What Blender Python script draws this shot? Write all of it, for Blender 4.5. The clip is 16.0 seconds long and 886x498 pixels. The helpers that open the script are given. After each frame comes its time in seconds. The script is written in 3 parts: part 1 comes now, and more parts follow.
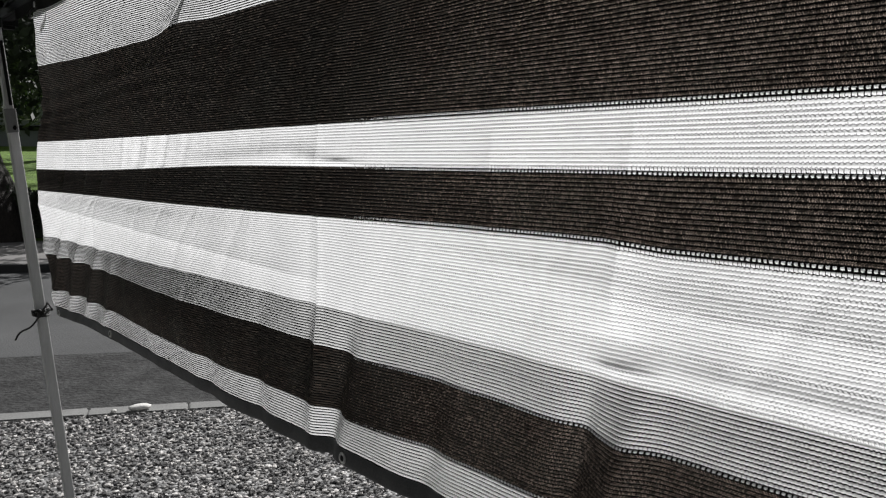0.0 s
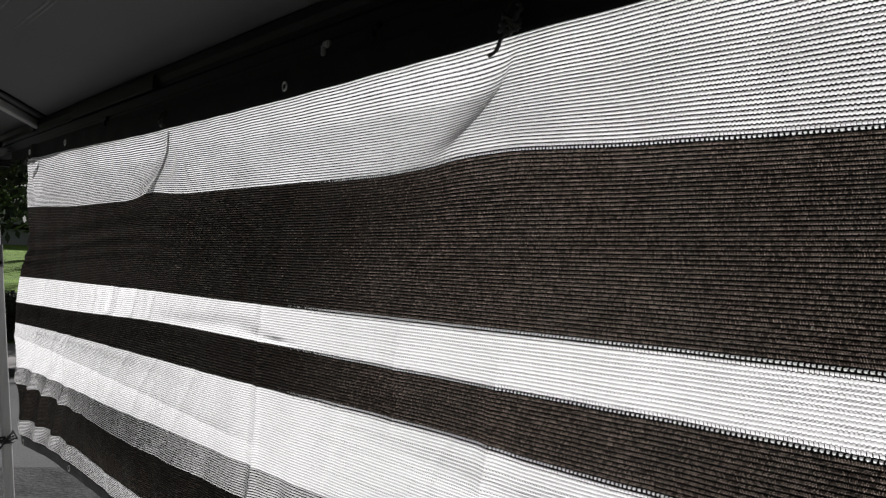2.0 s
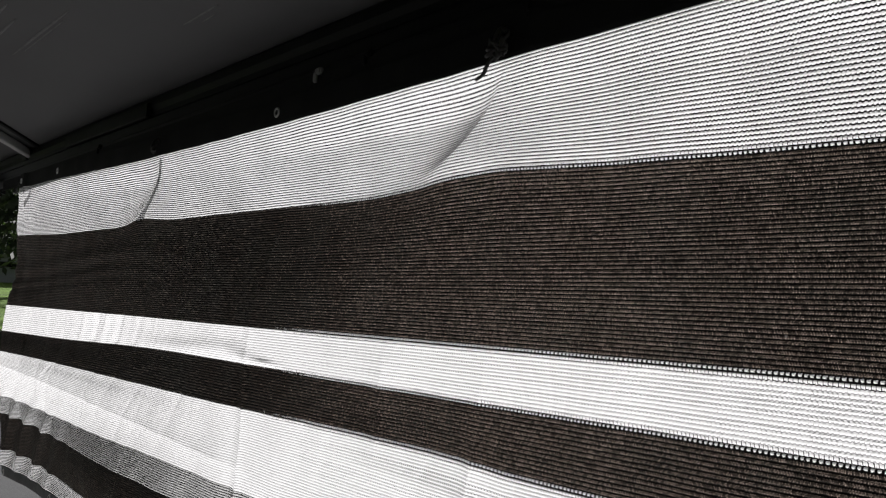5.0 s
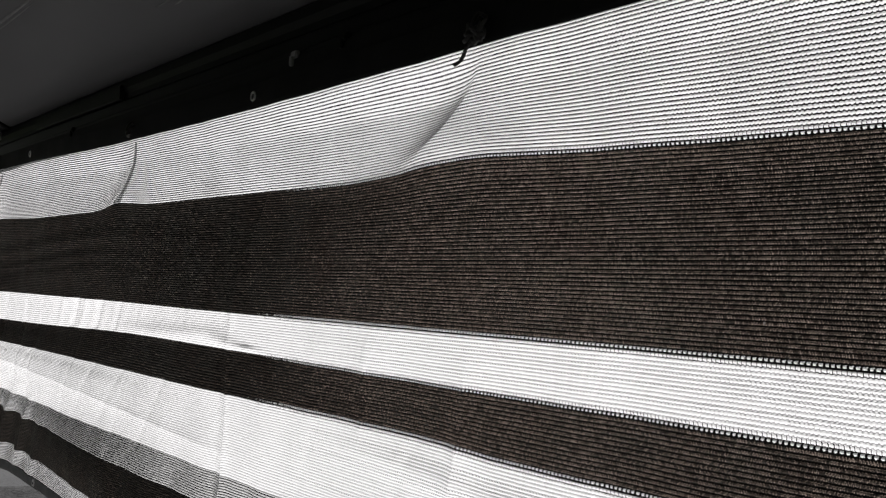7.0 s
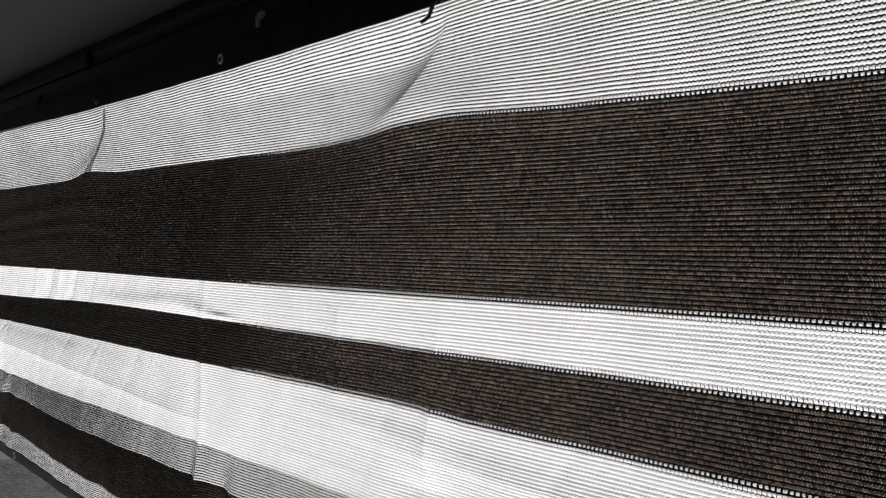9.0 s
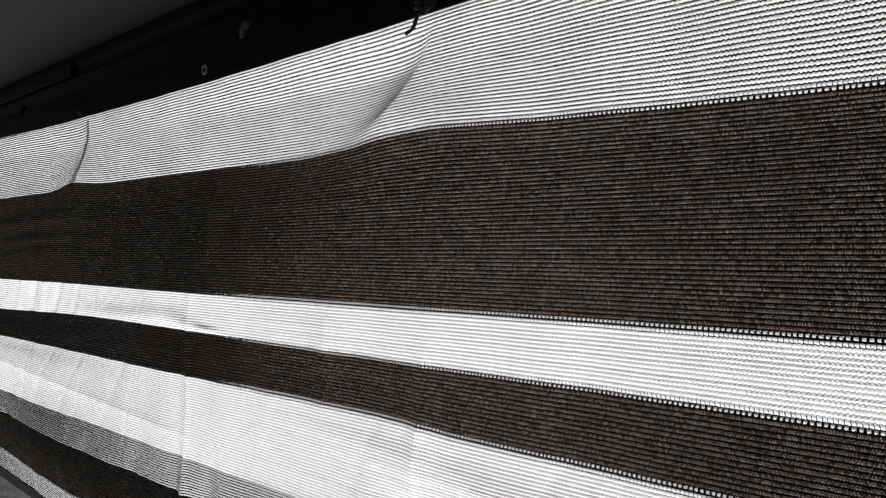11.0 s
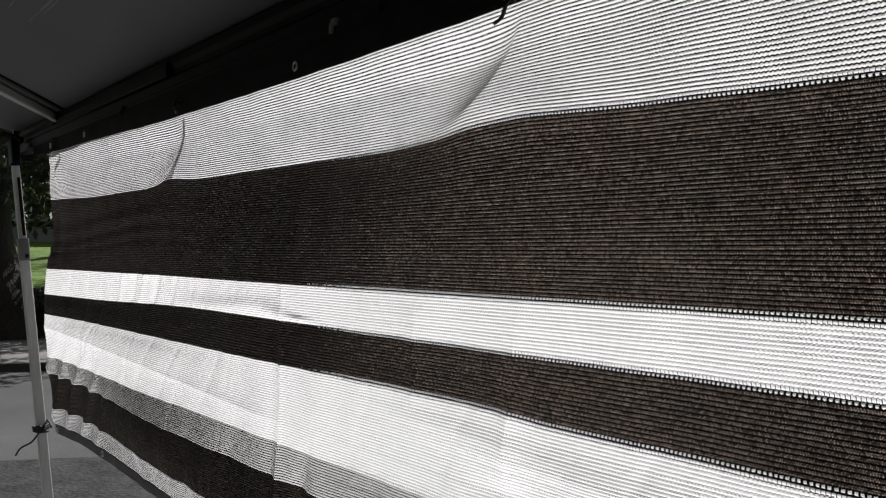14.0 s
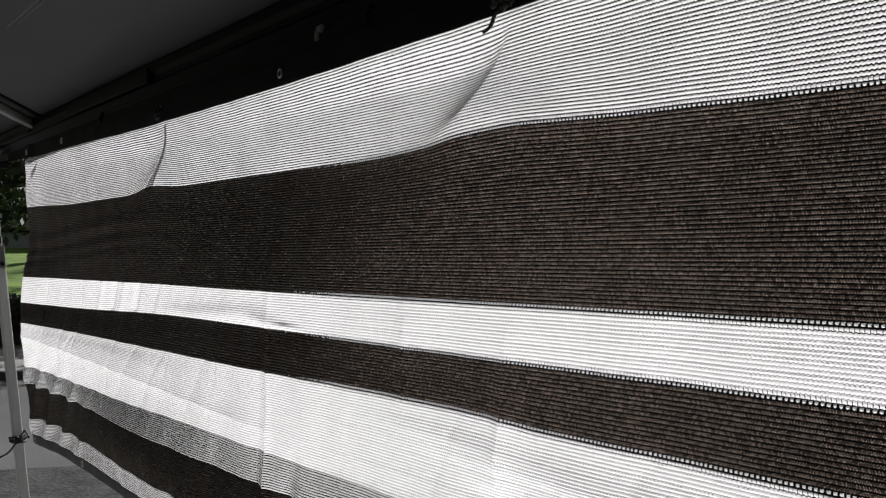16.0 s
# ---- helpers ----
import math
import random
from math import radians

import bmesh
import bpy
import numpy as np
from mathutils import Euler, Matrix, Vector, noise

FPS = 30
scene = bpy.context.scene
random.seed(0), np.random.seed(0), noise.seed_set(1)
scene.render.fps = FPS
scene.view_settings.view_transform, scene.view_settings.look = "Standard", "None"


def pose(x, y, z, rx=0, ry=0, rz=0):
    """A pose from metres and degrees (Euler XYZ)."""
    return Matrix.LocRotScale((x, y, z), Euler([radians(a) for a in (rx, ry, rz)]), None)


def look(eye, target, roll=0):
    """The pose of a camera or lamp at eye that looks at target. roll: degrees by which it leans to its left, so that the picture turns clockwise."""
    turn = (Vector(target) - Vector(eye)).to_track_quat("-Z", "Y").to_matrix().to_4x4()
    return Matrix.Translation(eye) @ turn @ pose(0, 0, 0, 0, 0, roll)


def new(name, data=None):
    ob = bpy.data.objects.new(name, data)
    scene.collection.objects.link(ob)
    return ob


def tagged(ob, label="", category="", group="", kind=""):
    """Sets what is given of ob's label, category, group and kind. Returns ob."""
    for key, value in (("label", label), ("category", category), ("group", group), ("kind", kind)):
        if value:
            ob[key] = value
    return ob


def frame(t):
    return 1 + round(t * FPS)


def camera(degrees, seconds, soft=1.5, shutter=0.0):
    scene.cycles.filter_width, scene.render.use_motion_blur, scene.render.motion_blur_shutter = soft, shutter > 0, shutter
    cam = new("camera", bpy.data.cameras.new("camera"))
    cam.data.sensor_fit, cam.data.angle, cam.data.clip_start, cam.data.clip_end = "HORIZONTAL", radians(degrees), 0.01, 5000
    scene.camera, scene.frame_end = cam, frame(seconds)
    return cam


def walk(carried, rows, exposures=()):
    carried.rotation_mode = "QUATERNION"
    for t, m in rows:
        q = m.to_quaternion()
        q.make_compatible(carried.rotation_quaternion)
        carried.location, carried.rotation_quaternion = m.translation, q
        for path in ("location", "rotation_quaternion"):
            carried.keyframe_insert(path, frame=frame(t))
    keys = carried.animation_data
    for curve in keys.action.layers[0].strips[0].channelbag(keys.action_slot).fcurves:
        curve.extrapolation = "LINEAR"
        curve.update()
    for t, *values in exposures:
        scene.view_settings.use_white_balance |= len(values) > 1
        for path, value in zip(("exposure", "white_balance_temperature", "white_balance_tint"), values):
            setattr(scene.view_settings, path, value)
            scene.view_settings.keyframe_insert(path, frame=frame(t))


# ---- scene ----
cam = camera(55.8, 16.0, soft=1.3)
PATH = [
    (0, (0.024, -0.062, 1.485), (1.284, 1.479, 1.286), 0.6),
    (0.5, (0.039, -0.066, 1.528), (1.263, 1.514, 1.455), 2.3),
    (1, (0.013, -0.119, 1.58), (1.27, 1.437, 1.593), 2.6),
    (1.5, (0.006, -0.194, 1.598), (1.305, 1.326, 1.643), 3.3),
    (2, (-0.007, -0.264, 1.613), (1.275, 1.269, 1.681), 2.8),
    (2.5, (-0.017, -0.284, 1.619), (1.274, 1.241, 1.702), 2.4),
    (3, (0.018, -0.288, 1.592), (1.294, 1.245, 1.739), 3.5),
    (3.5, (0.036, -0.299, 1.558), (1.289, 1.245, 1.774), 5.9),
    (4, (0.022, -0.291, 1.558), (1.284, 1.245, 1.776), 5.4),
    (6.5, (-0.036, -0.279, 1.617), (1.285, 1.219, 1.717), 1.8),
    (7, (-0.019, -0.282, 1.6), (1.317, 1.202, 1.705), 2.4),
    (7.5, (0.001, -0.284, 1.581), (1.336, 1.201, 1.688), 3.2),
    (8, (0.011, -0.283, 1.578), (1.365, 1.186, 1.663), 2.5),
    (8.5, (0.009, -0.29, 1.59), (1.358, 1.186, 1.632), 1.9),
    (9, (0.005, -0.283, 1.597), (1.371, 1.178, 1.62), 1.3),
    (9.5, (0.003, -0.28, 1.605), (1.379, 1.17, 1.622), 0.8),
    (10, (0.011, -0.282, 1.6), (1.391, 1.165, 1.642), 1.2),
    (12.5, (0.015, -0.276, 1.615), (1.396, 1.171, 1.64), -0.0),
    (13, (0.022, -0.28, 1.61), (1.338, 1.226, 1.615), 0.6),
    (13.5, (0.02, -0.281, 1.595), (1.265, 1.284, 1.622), 0.9),
    (14, (0.0, -0.276, 1.598), (1.241, 1.292, 1.621), 0.7),
    (14.5, (-0.007, -0.276, 1.598), (1.228, 1.297, 1.62), 0.7),
    (15, (-0.022, -0.272, 1.604), (1.235, 1.283, 1.615), -0.1),
    (15.5, (-0.031, -0.266, 1.603), (1.244, 1.275, 1.62), 0.4),
    (16, (-0.017, -0.267, 1.603), (1.269, 1.265, 1.635), 0.3),
]
walk(cam, [(t, look(eye, target, roll)) for t, eye, target, roll in PATH],
     [(0, 0.18, 6450, 10), (1.0, 0.22, 6450, 11), (2.5, 0.37, 6500, 12), (7.0, 0.38, 6500, 12), (9.0, 0.32, 6500, 12), (16, 0.33, 6500, 12)])

# ---- world, sun, exposure ----
SUN_EL, SUN_AZ = 41.0, 60.0          # degrees; azimuth clockwise from +y
world = bpy.data.worlds.new("world")
scene.world = world
world.use_nodes = True
wn = world.node_tree
sky = wn.nodes.new("ShaderNodeTexSky")
sky.sky_type, sky.sun_disc = "NISHITA", False
sky.sun_elevation, sky.sun_rotation = radians(SUN_EL), radians(SUN_AZ)
haze = wn.nodes.new("ShaderNodeHueSaturation")
haze.inputs["Saturation"].default_value = 0.15
wn.links.new(sky.outputs[0], haze.inputs["Color"])
wn.links.new(haze.outputs[0], wn.nodes["Background"].inputs[0])
wn.nodes["Background"].inputs[1].default_value = 0.05
sun = new("sun", bpy.data.lights.new("sun", "SUN"))
sun.data.energy, sun.data.angle, sun.data.color = 5.0, radians(0.5), (1.0, 0.985, 0.97)
_e, _a = radians(SUN_EL), radians(SUN_AZ)
SUN_DIR = Vector((math.sin(_a) * math.cos(_e), math.cos(_a) * math.cos(_e), math.sin(_e)))
sun.matrix_world = look(SUN_DIR * 30, (0, 0, 0))


# ---- materials ----
def material(name, base, rough=0.6, metal=0.0, var=0.25, scale=20.0, fine=120.0, bump=0.2, dist=0.002, through_light=0.0,
             spec=0.4, tint=None, stretch=(1, 1, 1)):
    """Principled surface with colour variation at two scales and a fine relief; through_light mixes in translucency."""
    m = bpy.data.materials.new(name)
    m.use_nodes = True
    nt = m.node_tree
    nodes, link = nt.nodes, nt.links.new
    bsdf, out = nodes["Principled BSDF"], nodes["Material Output"]
    co = nodes.new("ShaderNodeTexCoord")
    mp = nodes.new("ShaderNodeMapping")
    mp.inputs["Scale"].default_value = stretch
    link(co.outputs["Object"], mp.inputs["Vector"])
    big, small = nodes.new("ShaderNodeTexNoise"), nodes.new("ShaderNodeTexNoise")
    big.inputs["Scale"].default_value, small.inputs["Scale"].default_value = scale, fine
    big.inputs["Detail"].default_value, small.inputs["Detail"].default_value = 5, 3
    for n in (big, small):
        link(mp.outputs[0], n.inputs["Vector"])
    add = nodes.new("ShaderNodeMath")
    add.operation = "ADD"
    link(big.outputs["Fac"], add.inputs[0])
    link(small.outputs["Fac"], add.inputs[1])
    rng = nodes.new("ShaderNodeMapRange")
    rng.inputs["From Min"].default_value, rng.inputs["From Max"].default_value = 0.7, 1.3
    link(add.outputs[0], rng.inputs["Value"])
    mix = nodes.new("ShaderNodeMix")
    mix.data_type = "RGBA"
    hi = tint or base
    mix.inputs["A"].default_value = (*[c * (1 - var) for c in base], 1)
    mix.inputs["B"].default_value = (*[min(1, c * (1 + var)) for c in hi], 1)
    link(rng.outputs[0], mix.inputs["Factor"])
    link(mix.outputs["Result"], bsdf.inputs["Base Color"])
    bsdf.inputs["Roughness"].default_value, bsdf.inputs["Metallic"].default_value = rough, metal
    bsdf.inputs["Specular IOR Level"].default_value = spec
    if bump:
        bp = nodes.new("ShaderNodeBump")
        bp.inputs["Strength"].default_value, bp.inputs["Distance"].default_value = bump, dist
        link(add.outputs[0], bp.inputs["Height"])
        link(bp.outputs[0], bsdf.inputs["Normal"])
    if through_light:
        tr, ms = nodes.new("ShaderNodeBsdfTranslucent"), nodes.new("ShaderNodeMixShader")
        link(mix.outputs["Result"], tr.inputs["Color"])
        ms.inputs[0].default_value = through_light
        link(bsdf.outputs[0], ms.inputs[1])
        link(tr.outputs[0], ms.inputs[2])
        link(ms.outputs[0], out.inputs["Surface"])
    return m


YARN_WHITE = material("white_yarn", (0.71, 0.71, 0.715), 0.5, var=0.05, scale=9, fine=700, bump=0.25, dist=0.0004, through_light=0.82)
YARN_OPEN = material("pale_yarn", (0.64, 0.64, 0.645), 0.5, var=0.16, scale=9, fine=700, bump=0.25, dist=0.0004, through_light=0.78)
YARN_GREY = material("grey_yarn", (0.56, 0.56, 0.56), 0.5, var=0.08, scale=9, fine=700, bump=0.25, dist=0.0004, through_light=0.78)
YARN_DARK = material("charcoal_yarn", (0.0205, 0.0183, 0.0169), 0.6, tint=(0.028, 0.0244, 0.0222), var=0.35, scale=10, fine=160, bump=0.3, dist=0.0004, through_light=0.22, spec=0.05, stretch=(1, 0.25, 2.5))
# lighter copies of the charcoal yarn, with light through its loops in their colour
YARN_LIT = material("lit_charcoal_yarn", (0.265, 0.213, 0.182), 0.55, spec=0.15, var=0.6, scale=70, fine=300, bump=0.3, dist=0.0004, through_light=0.75)
YARN_HALF_LIT = material("half_lit_charcoal_yarn", (0.098, 0.071, 0.058), 0.55, spec=0.1, tint=(0.070, 0.062, 0.053), var=0.30, scale=13, fine=260, bump=0.3, dist=0.0004, through_light=0.6)
YARN_FAINT_LIT = material("faintly_lit_charcoal_yarn", (0.051, 0.0385, 0.0325), 0.55, spec=0.06, tint=(0.036, 0.0348, 0.0312), var=0.30, scale=13, fine=260, bump=0.3, dist=0.0004, through_light=0.45)
# grey copy of the pale yarns, the shade between loops in its colour
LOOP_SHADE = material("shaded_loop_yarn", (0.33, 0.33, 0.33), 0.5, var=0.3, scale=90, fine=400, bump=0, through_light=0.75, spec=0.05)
LINE_DARK = material("black_ground_thread", (0.004, 0.004, 0.004), 0.6, spec=0.03, var=0.3, fine=400, bump=0, through_light=0.1)
LINE_PALE = material("grey_ground_thread", (0.27, 0.27, 0.275), 0.5, var=0.15, fine=400, bump=0, through_light=0.7)
LINE_MID = material("dark_grey_ground_thread", (0.018, 0.018, 0.018), 0.5, spec=0.05, var=0.2, fine=400, bump=0, through_light=0.3)
HEM_LOW = material("dark_grey_webbing", (0.10, 0.10, 0.102), 0.7, var=0.3, scale=30, fine=400, bump=0.4, dist=0.0006, spec=0.3)
HEM = material("black_webbing", (0.008, 0.008, 0.008), 0.8, spec=0.12, var=0.3, scale=30, fine=400, bump=0.4, dist=0.0006)
STEEL = material("nickel", (0.45, 0.445, 0.44), 0.28, 1.0, var=0.12, scale=60, fine=300, bump=0.1, dist=0.0003)
CORD = material("black_cord", (0.012, 0.0115, 0.011), 0.6, var=0.3, scale=80, fine=600, bump=0.5, dist=0.0006)
RAIL = material("anthracite_aluminium", (0.004, 0.004, 0.0045), 0.5, spec=0.08, var=0.25, scale=8, fine=200, bump=0.05, dist=0.0005)
CANOPY = material("grey_awning_vinyl", (0.088, 0.088, 0.090), 0.6, var=0.08, scale=3, fine=350, bump=0.2, dist=0.0006, through_light=0.02)
SCUFF = material("scuffed_vinyl", (0.17, 0.17, 0.17), 0.7, var=0.3, scale=40, fine=300, bump=0.2, dist=0.0005)
ALU = material("satin_aluminium", (0.44, 0.44, 0.437), 0.45, 0.1, var=0.10, scale=15, fine=150, bump=0.08, dist=0.0005, stretch=(6, 6, 0.4))
PLASTIC = material("black_plastic", (0.005, 0.005, 0.005), 0.5, spec=0.1, var=0.2)
GREY_PLASTIC = material("grey_plastic", (0.15, 0.15, 0.15), 0.45, var=0.12)
GRAVEL = material("grey_gravel", (0.08, 0.079, 0.078), 0.85, var=0.55, scale=3, fine=55, bump=0.9, dist=0.012)
ASPHALT = material("asphalt", (0.062, 0.063, 0.064), 0.9, var=0.35, scale=0.7, fine=60, bump=0.8, dist=0.006)
COARSE = material("coarse_asphalt", (0.023, 0.023, 0.023), 0.95, var=0.95, scale=5, fine=28, bump=1.0, dist=0.02)
CONCRETE = material("kerb_concrete", (0.20, 0.20, 0.195), 0.85, var=0.25, scale=4, fine=80, bump=0.5, dist=0.003)
PAVING = material("pale_paving", (0.17, 0.165, 0.16), 0.9, var=0.3, scale=1.5, fine=60, bump=0.4, dist=0.004)
GRASS = material("lawn_grass", (0.095, 0.17, 0.016), 0.8, var=0.45, scale=1.2, fine=25, bump=0.9, dist=0.05)
LEAF = material("green_leaf", (0.055, 0.095, 0.022), 0.5, var=0.5, scale=0.8, fine=14, bump=0.1, through_light=0.35)
LEAF_DARK = material("dark_evergreen_leaf", (0.018, 0.028, 0.012), 0.6, var=0.5, scale=0.9, fine=14, bump=0.1, through_light=0.1)
BARK = material("dark_bark", (0.016, 0.013, 0.011), 0.95, var=0.5, scale=5, fine=40, bump=1.0, dist=0.03, stretch=(1, 1, 0.25))
WALL = material("beige_grey_panel", (0.24, 0.24, 0.235), 0.5, var=0.05, scale=2, fine=60, bump=0.05)
# far kerb's colour, near black to hold the gutter shadow
KERB_SHADE = material("shaded_kerb", (0.025, 0.025, 0.026), 0.8, var=0.35, scale=6, fine=90, bump=0.5, dist=0.003)
STONE = material("white_stone", (0.72, 0.71, 0.68), 0.8, var=0.15, scale=25, fine=90, bump=0.6, dist=0.004)
GLASS_DARK = material("dark_window_glass", (0.02, 0.025, 0.03), 0.08, var=0.1, spec=0.8, bump=0)
RENDERED = material("blue_grey_render", (0.20, 0.21, 0.23), 0.9, var=0.15, scale=1.5, fine=30, bump=0.3)
ROOFING = material("slate_roof", (0.09, 0.09, 0.10), 0.8, var=0.3, scale=3, fine=40, bump=0.5, dist=0.01)


# ---- building helpers ----
def part(name, bm, mat, parent=None, label="", smooth=False):
    """Links a bmesh as one mesh object, under a thing or a part."""
    me = bpy.data.meshes.new(name)
    for f in bm.faces:
        f.smooth = smooth
    bm.to_mesh(me)
    bm.free()
    me.materials.append(mat)
    ob = new(name, me)
    ob.parent = parent
    if label:
        ob["label"] = label
    return ob


def shared(name, me, parent, m):
    ob = new(name, me)
    ob.parent = parent
    ob.matrix_basis = m
    return ob


def box(size, at=(0, 0, 0), bevel=0.0, bm=None, turn=None):
    bm = bm or bmesh.new()
    r = bmesh.ops.create_cube(bm, size=1)
    vs = r["verts"]
    bmesh.ops.scale(bm, vec=size, verts=vs)
    if bevel:
        es = list({e for v in vs for e in v.link_edges})
        vs = list({v for f in bmesh.ops.bevel(bm, geom=es, offset=bevel, segments=2, affect="EDGES")["faces"] for v in f.verts} | {v for v in vs if v.is_valid})
    if turn:
        bmesh.ops.transform(bm, matrix=turn, verts=vs)
    bmesh.ops.translate(bm, vec=at, verts=vs)
    return bm


def prism(profile, p0, p1, bm=None, up=(0, 0, 1)):
    """A profile of (side, up) pairs drawn from p0 to p1."""
    bm = bm or bmesh.new()
    p0, p1 = Vector(p0), Vector(p1)
    d = (p1 - p0).normalized()
    side = d.cross(Vector(up)).normalized()
    top = side.cross(d)
    ends = [[bm.verts.new(p + side * a + top * b) for a, b in profile] for p in (p0, p1)]
    n = len(profile)
    for i in range(n):
        j = (i + 1) % n
        bm.faces.new((ends[0][i], ends[0][j], ends[1][j], ends[1][i]))
    bm.faces.new(ends[0][::-1])
    bm.faces.new(ends[1])
    bmesh.ops.recalc_face_normals(bm, faces=bm.faces[:])
    return bm


def round_rect(w, h, r, k=4):
    pts = []
    for cx, cy, a0 in ((w / 2 - r, h / 2 - r, 0), (-w / 2 + r, h / 2 - r, 90), (-w / 2 + r, -h / 2 + r, 180), (w / 2 - r, -h / 2 + r, 270)):
        for i in range(k):
            a = radians(a0 + 90 * i / (k - 1))
            pts.append((cx + r * math.cos(a), cy + r * math.sin(a)))
    return pts


def tube(points, radius, sides=8, bm=None, taper=None):
    """A round strand along points."""
    bm = bm or bmesh.new()
    pts = [Vector(p) for p in points]
    rings = []
    for i, p in enumerate(pts):
        d = (pts[min(i + 1, len(pts) - 1)] - pts[max(i - 1, 0)]).normalized()
        a = d.cross(Vector((0.31, 0.17, 0.93))).normalized()
        b = d.cross(a)
        r = radius * (taper[i] if taper else 1)
        rings.append([bm.verts.new(p + r * (math.cos(t) * a + math.sin(t) * b)) for t in [2 * math.pi * k / sides for k in range(sides)]])
    for r0, r1 in zip(rings, rings[1:]):
        for k in range(sides):
            bm.faces.new((r0[k], r0[(k + 1) % sides], r1[(k + 1) % sides], r1[k]))
    bm.faces.new(rings[0][::-1])
    bm.faces.new(rings[-1])
    return bm


def torus(R, r, n=20, k=8, flat=1.0):
    """A ring in the yz plane, axis along x."""
    bm = bmesh.new()
    rings = []
    for i in range(n):
        a = 2 * math.pi * i / n
        rings.append([bm.verts.new((flat * r * math.sin(b), (R + r * math.cos(b)) * math.cos(a), (R + r * math.cos(b)) * math.sin(a))) for b in [2 * math.pi * j / k for j in range(k)]])
    for i in range(n):
        for j in range(k):
            bm.faces.new((rings[i][j], rings[(i + 1) % n][j], rings[(i + 1) % n][(j + 1) % k], rings[i][(j + 1) % k]))
    return bm


def smoothly(pts, n=6):
    """Catmull-Rom through points."""
    P = [Vector(p) for p in pts]
    P = [P[0] * 2 - P[1]] + P + [P[-1] * 2 - P[-2]]
    out = []
    for i in range(1, len(P) - 2):
        for k in range(n):
            t = k / n
            out.append(0.5 * ((2 * P[i]) + (P[i + 1] - P[i - 1]) * t + (2 * P[i - 1] - 5 * P[i] + 4 * P[i + 1] - P[i + 2]) * t * t + (3 * P[i] - P[i - 1] - 3 * P[i + 1] + P[i + 2]) * t ** 3))
    return out + [P[-2]]


def thing(name, label, category, at=(0, 0, 0), group="", kind=""):
    ob = new(name)
    ob.location = at
    return tagged(ob, label, category, group, kind)


def grid_mesh(name, P, mat_index, mats, smooth=True):
    """A mesh from a rows x columns x 3 array of places, with a material index for each cell."""
    R, C = P.shape[:2]
    me = bpy.data.meshes.new(name)
    idx = np.arange(R * C, dtype=np.int32).reshape(R, C)
    quads = np.stack([idx[:-1, :-1], idx[1:, :-1], idx[1:, 1:], idx[:-1, 1:]], axis=-1).reshape(-1, 4)
    me.vertices.add(R * C)
    me.vertices.foreach_set("co", P.astype(np.float32).ravel())
    me.loops.add(quads.size)
    me.loops.foreach_set("vertex_index", quads.ravel())
    me.polygons.add(len(quads))
    me.polygons.foreach_set("loop_start", np.arange(0, quads.size, 4, dtype=np.int32))
    for m in mats:
        me.materials.append(m)
    me.polygons.foreach_set("material_index", np.asarray(mat_index, dtype=np.int32).ravel())
    me.polygons.foreach_set("use_smooth", np.full(len(quads), smooth))
    me.update(calc_edges=True)
    return me


# ---- ground, road, pavements ----
ROAD = radians(-23.7)                                   # the road's direction
ALONG, ACROSS = Vector((math.cos(ROAD), math.sin(ROAD), 0)), Vector((-math.sin(ROAD), math.cos(ROAD), 0))


def strip(name, a0, a1, z, mat, thick=0.1, l0=-150, l1=150, label="", category="", rise=0.0):
    """A slab of ground between two distances across, along the whole road."""
    bm = bmesh.new()
    top = [bm.verts.new(ALONG * l + ACROSS * a + Vector((0, 0, z + h))) for l, a, h in ((l0, a0, 0), (l1, a0, 0), (l1, a1, rise), (l0, a1, rise))]
    low = [bm.verts.new(v.co - Vector((0, 0, thick))) for v in top]
    bm.faces.new(top)
    bm.faces.new(low[::-1])
    for i in range(4):
        j = (i + 1) % 4
        bm.faces.new((top[i], low[i], low[j], top[j]))
    bmesh.ops.recalc_face_normals(bm, faces=bm.faces[:])
    return tagged(part(name, bm, mat), label, category, kind="structure")


bm = bmesh.new()
bmesh.ops.create_grid(bm, x_segments=8, y_segments=8, size=1500)
g = part("ground", bm, GRASS)
g.location.z = -0.25
tagged(g, "grassy ground reaching out to the horizon", "ground", kind="structure")
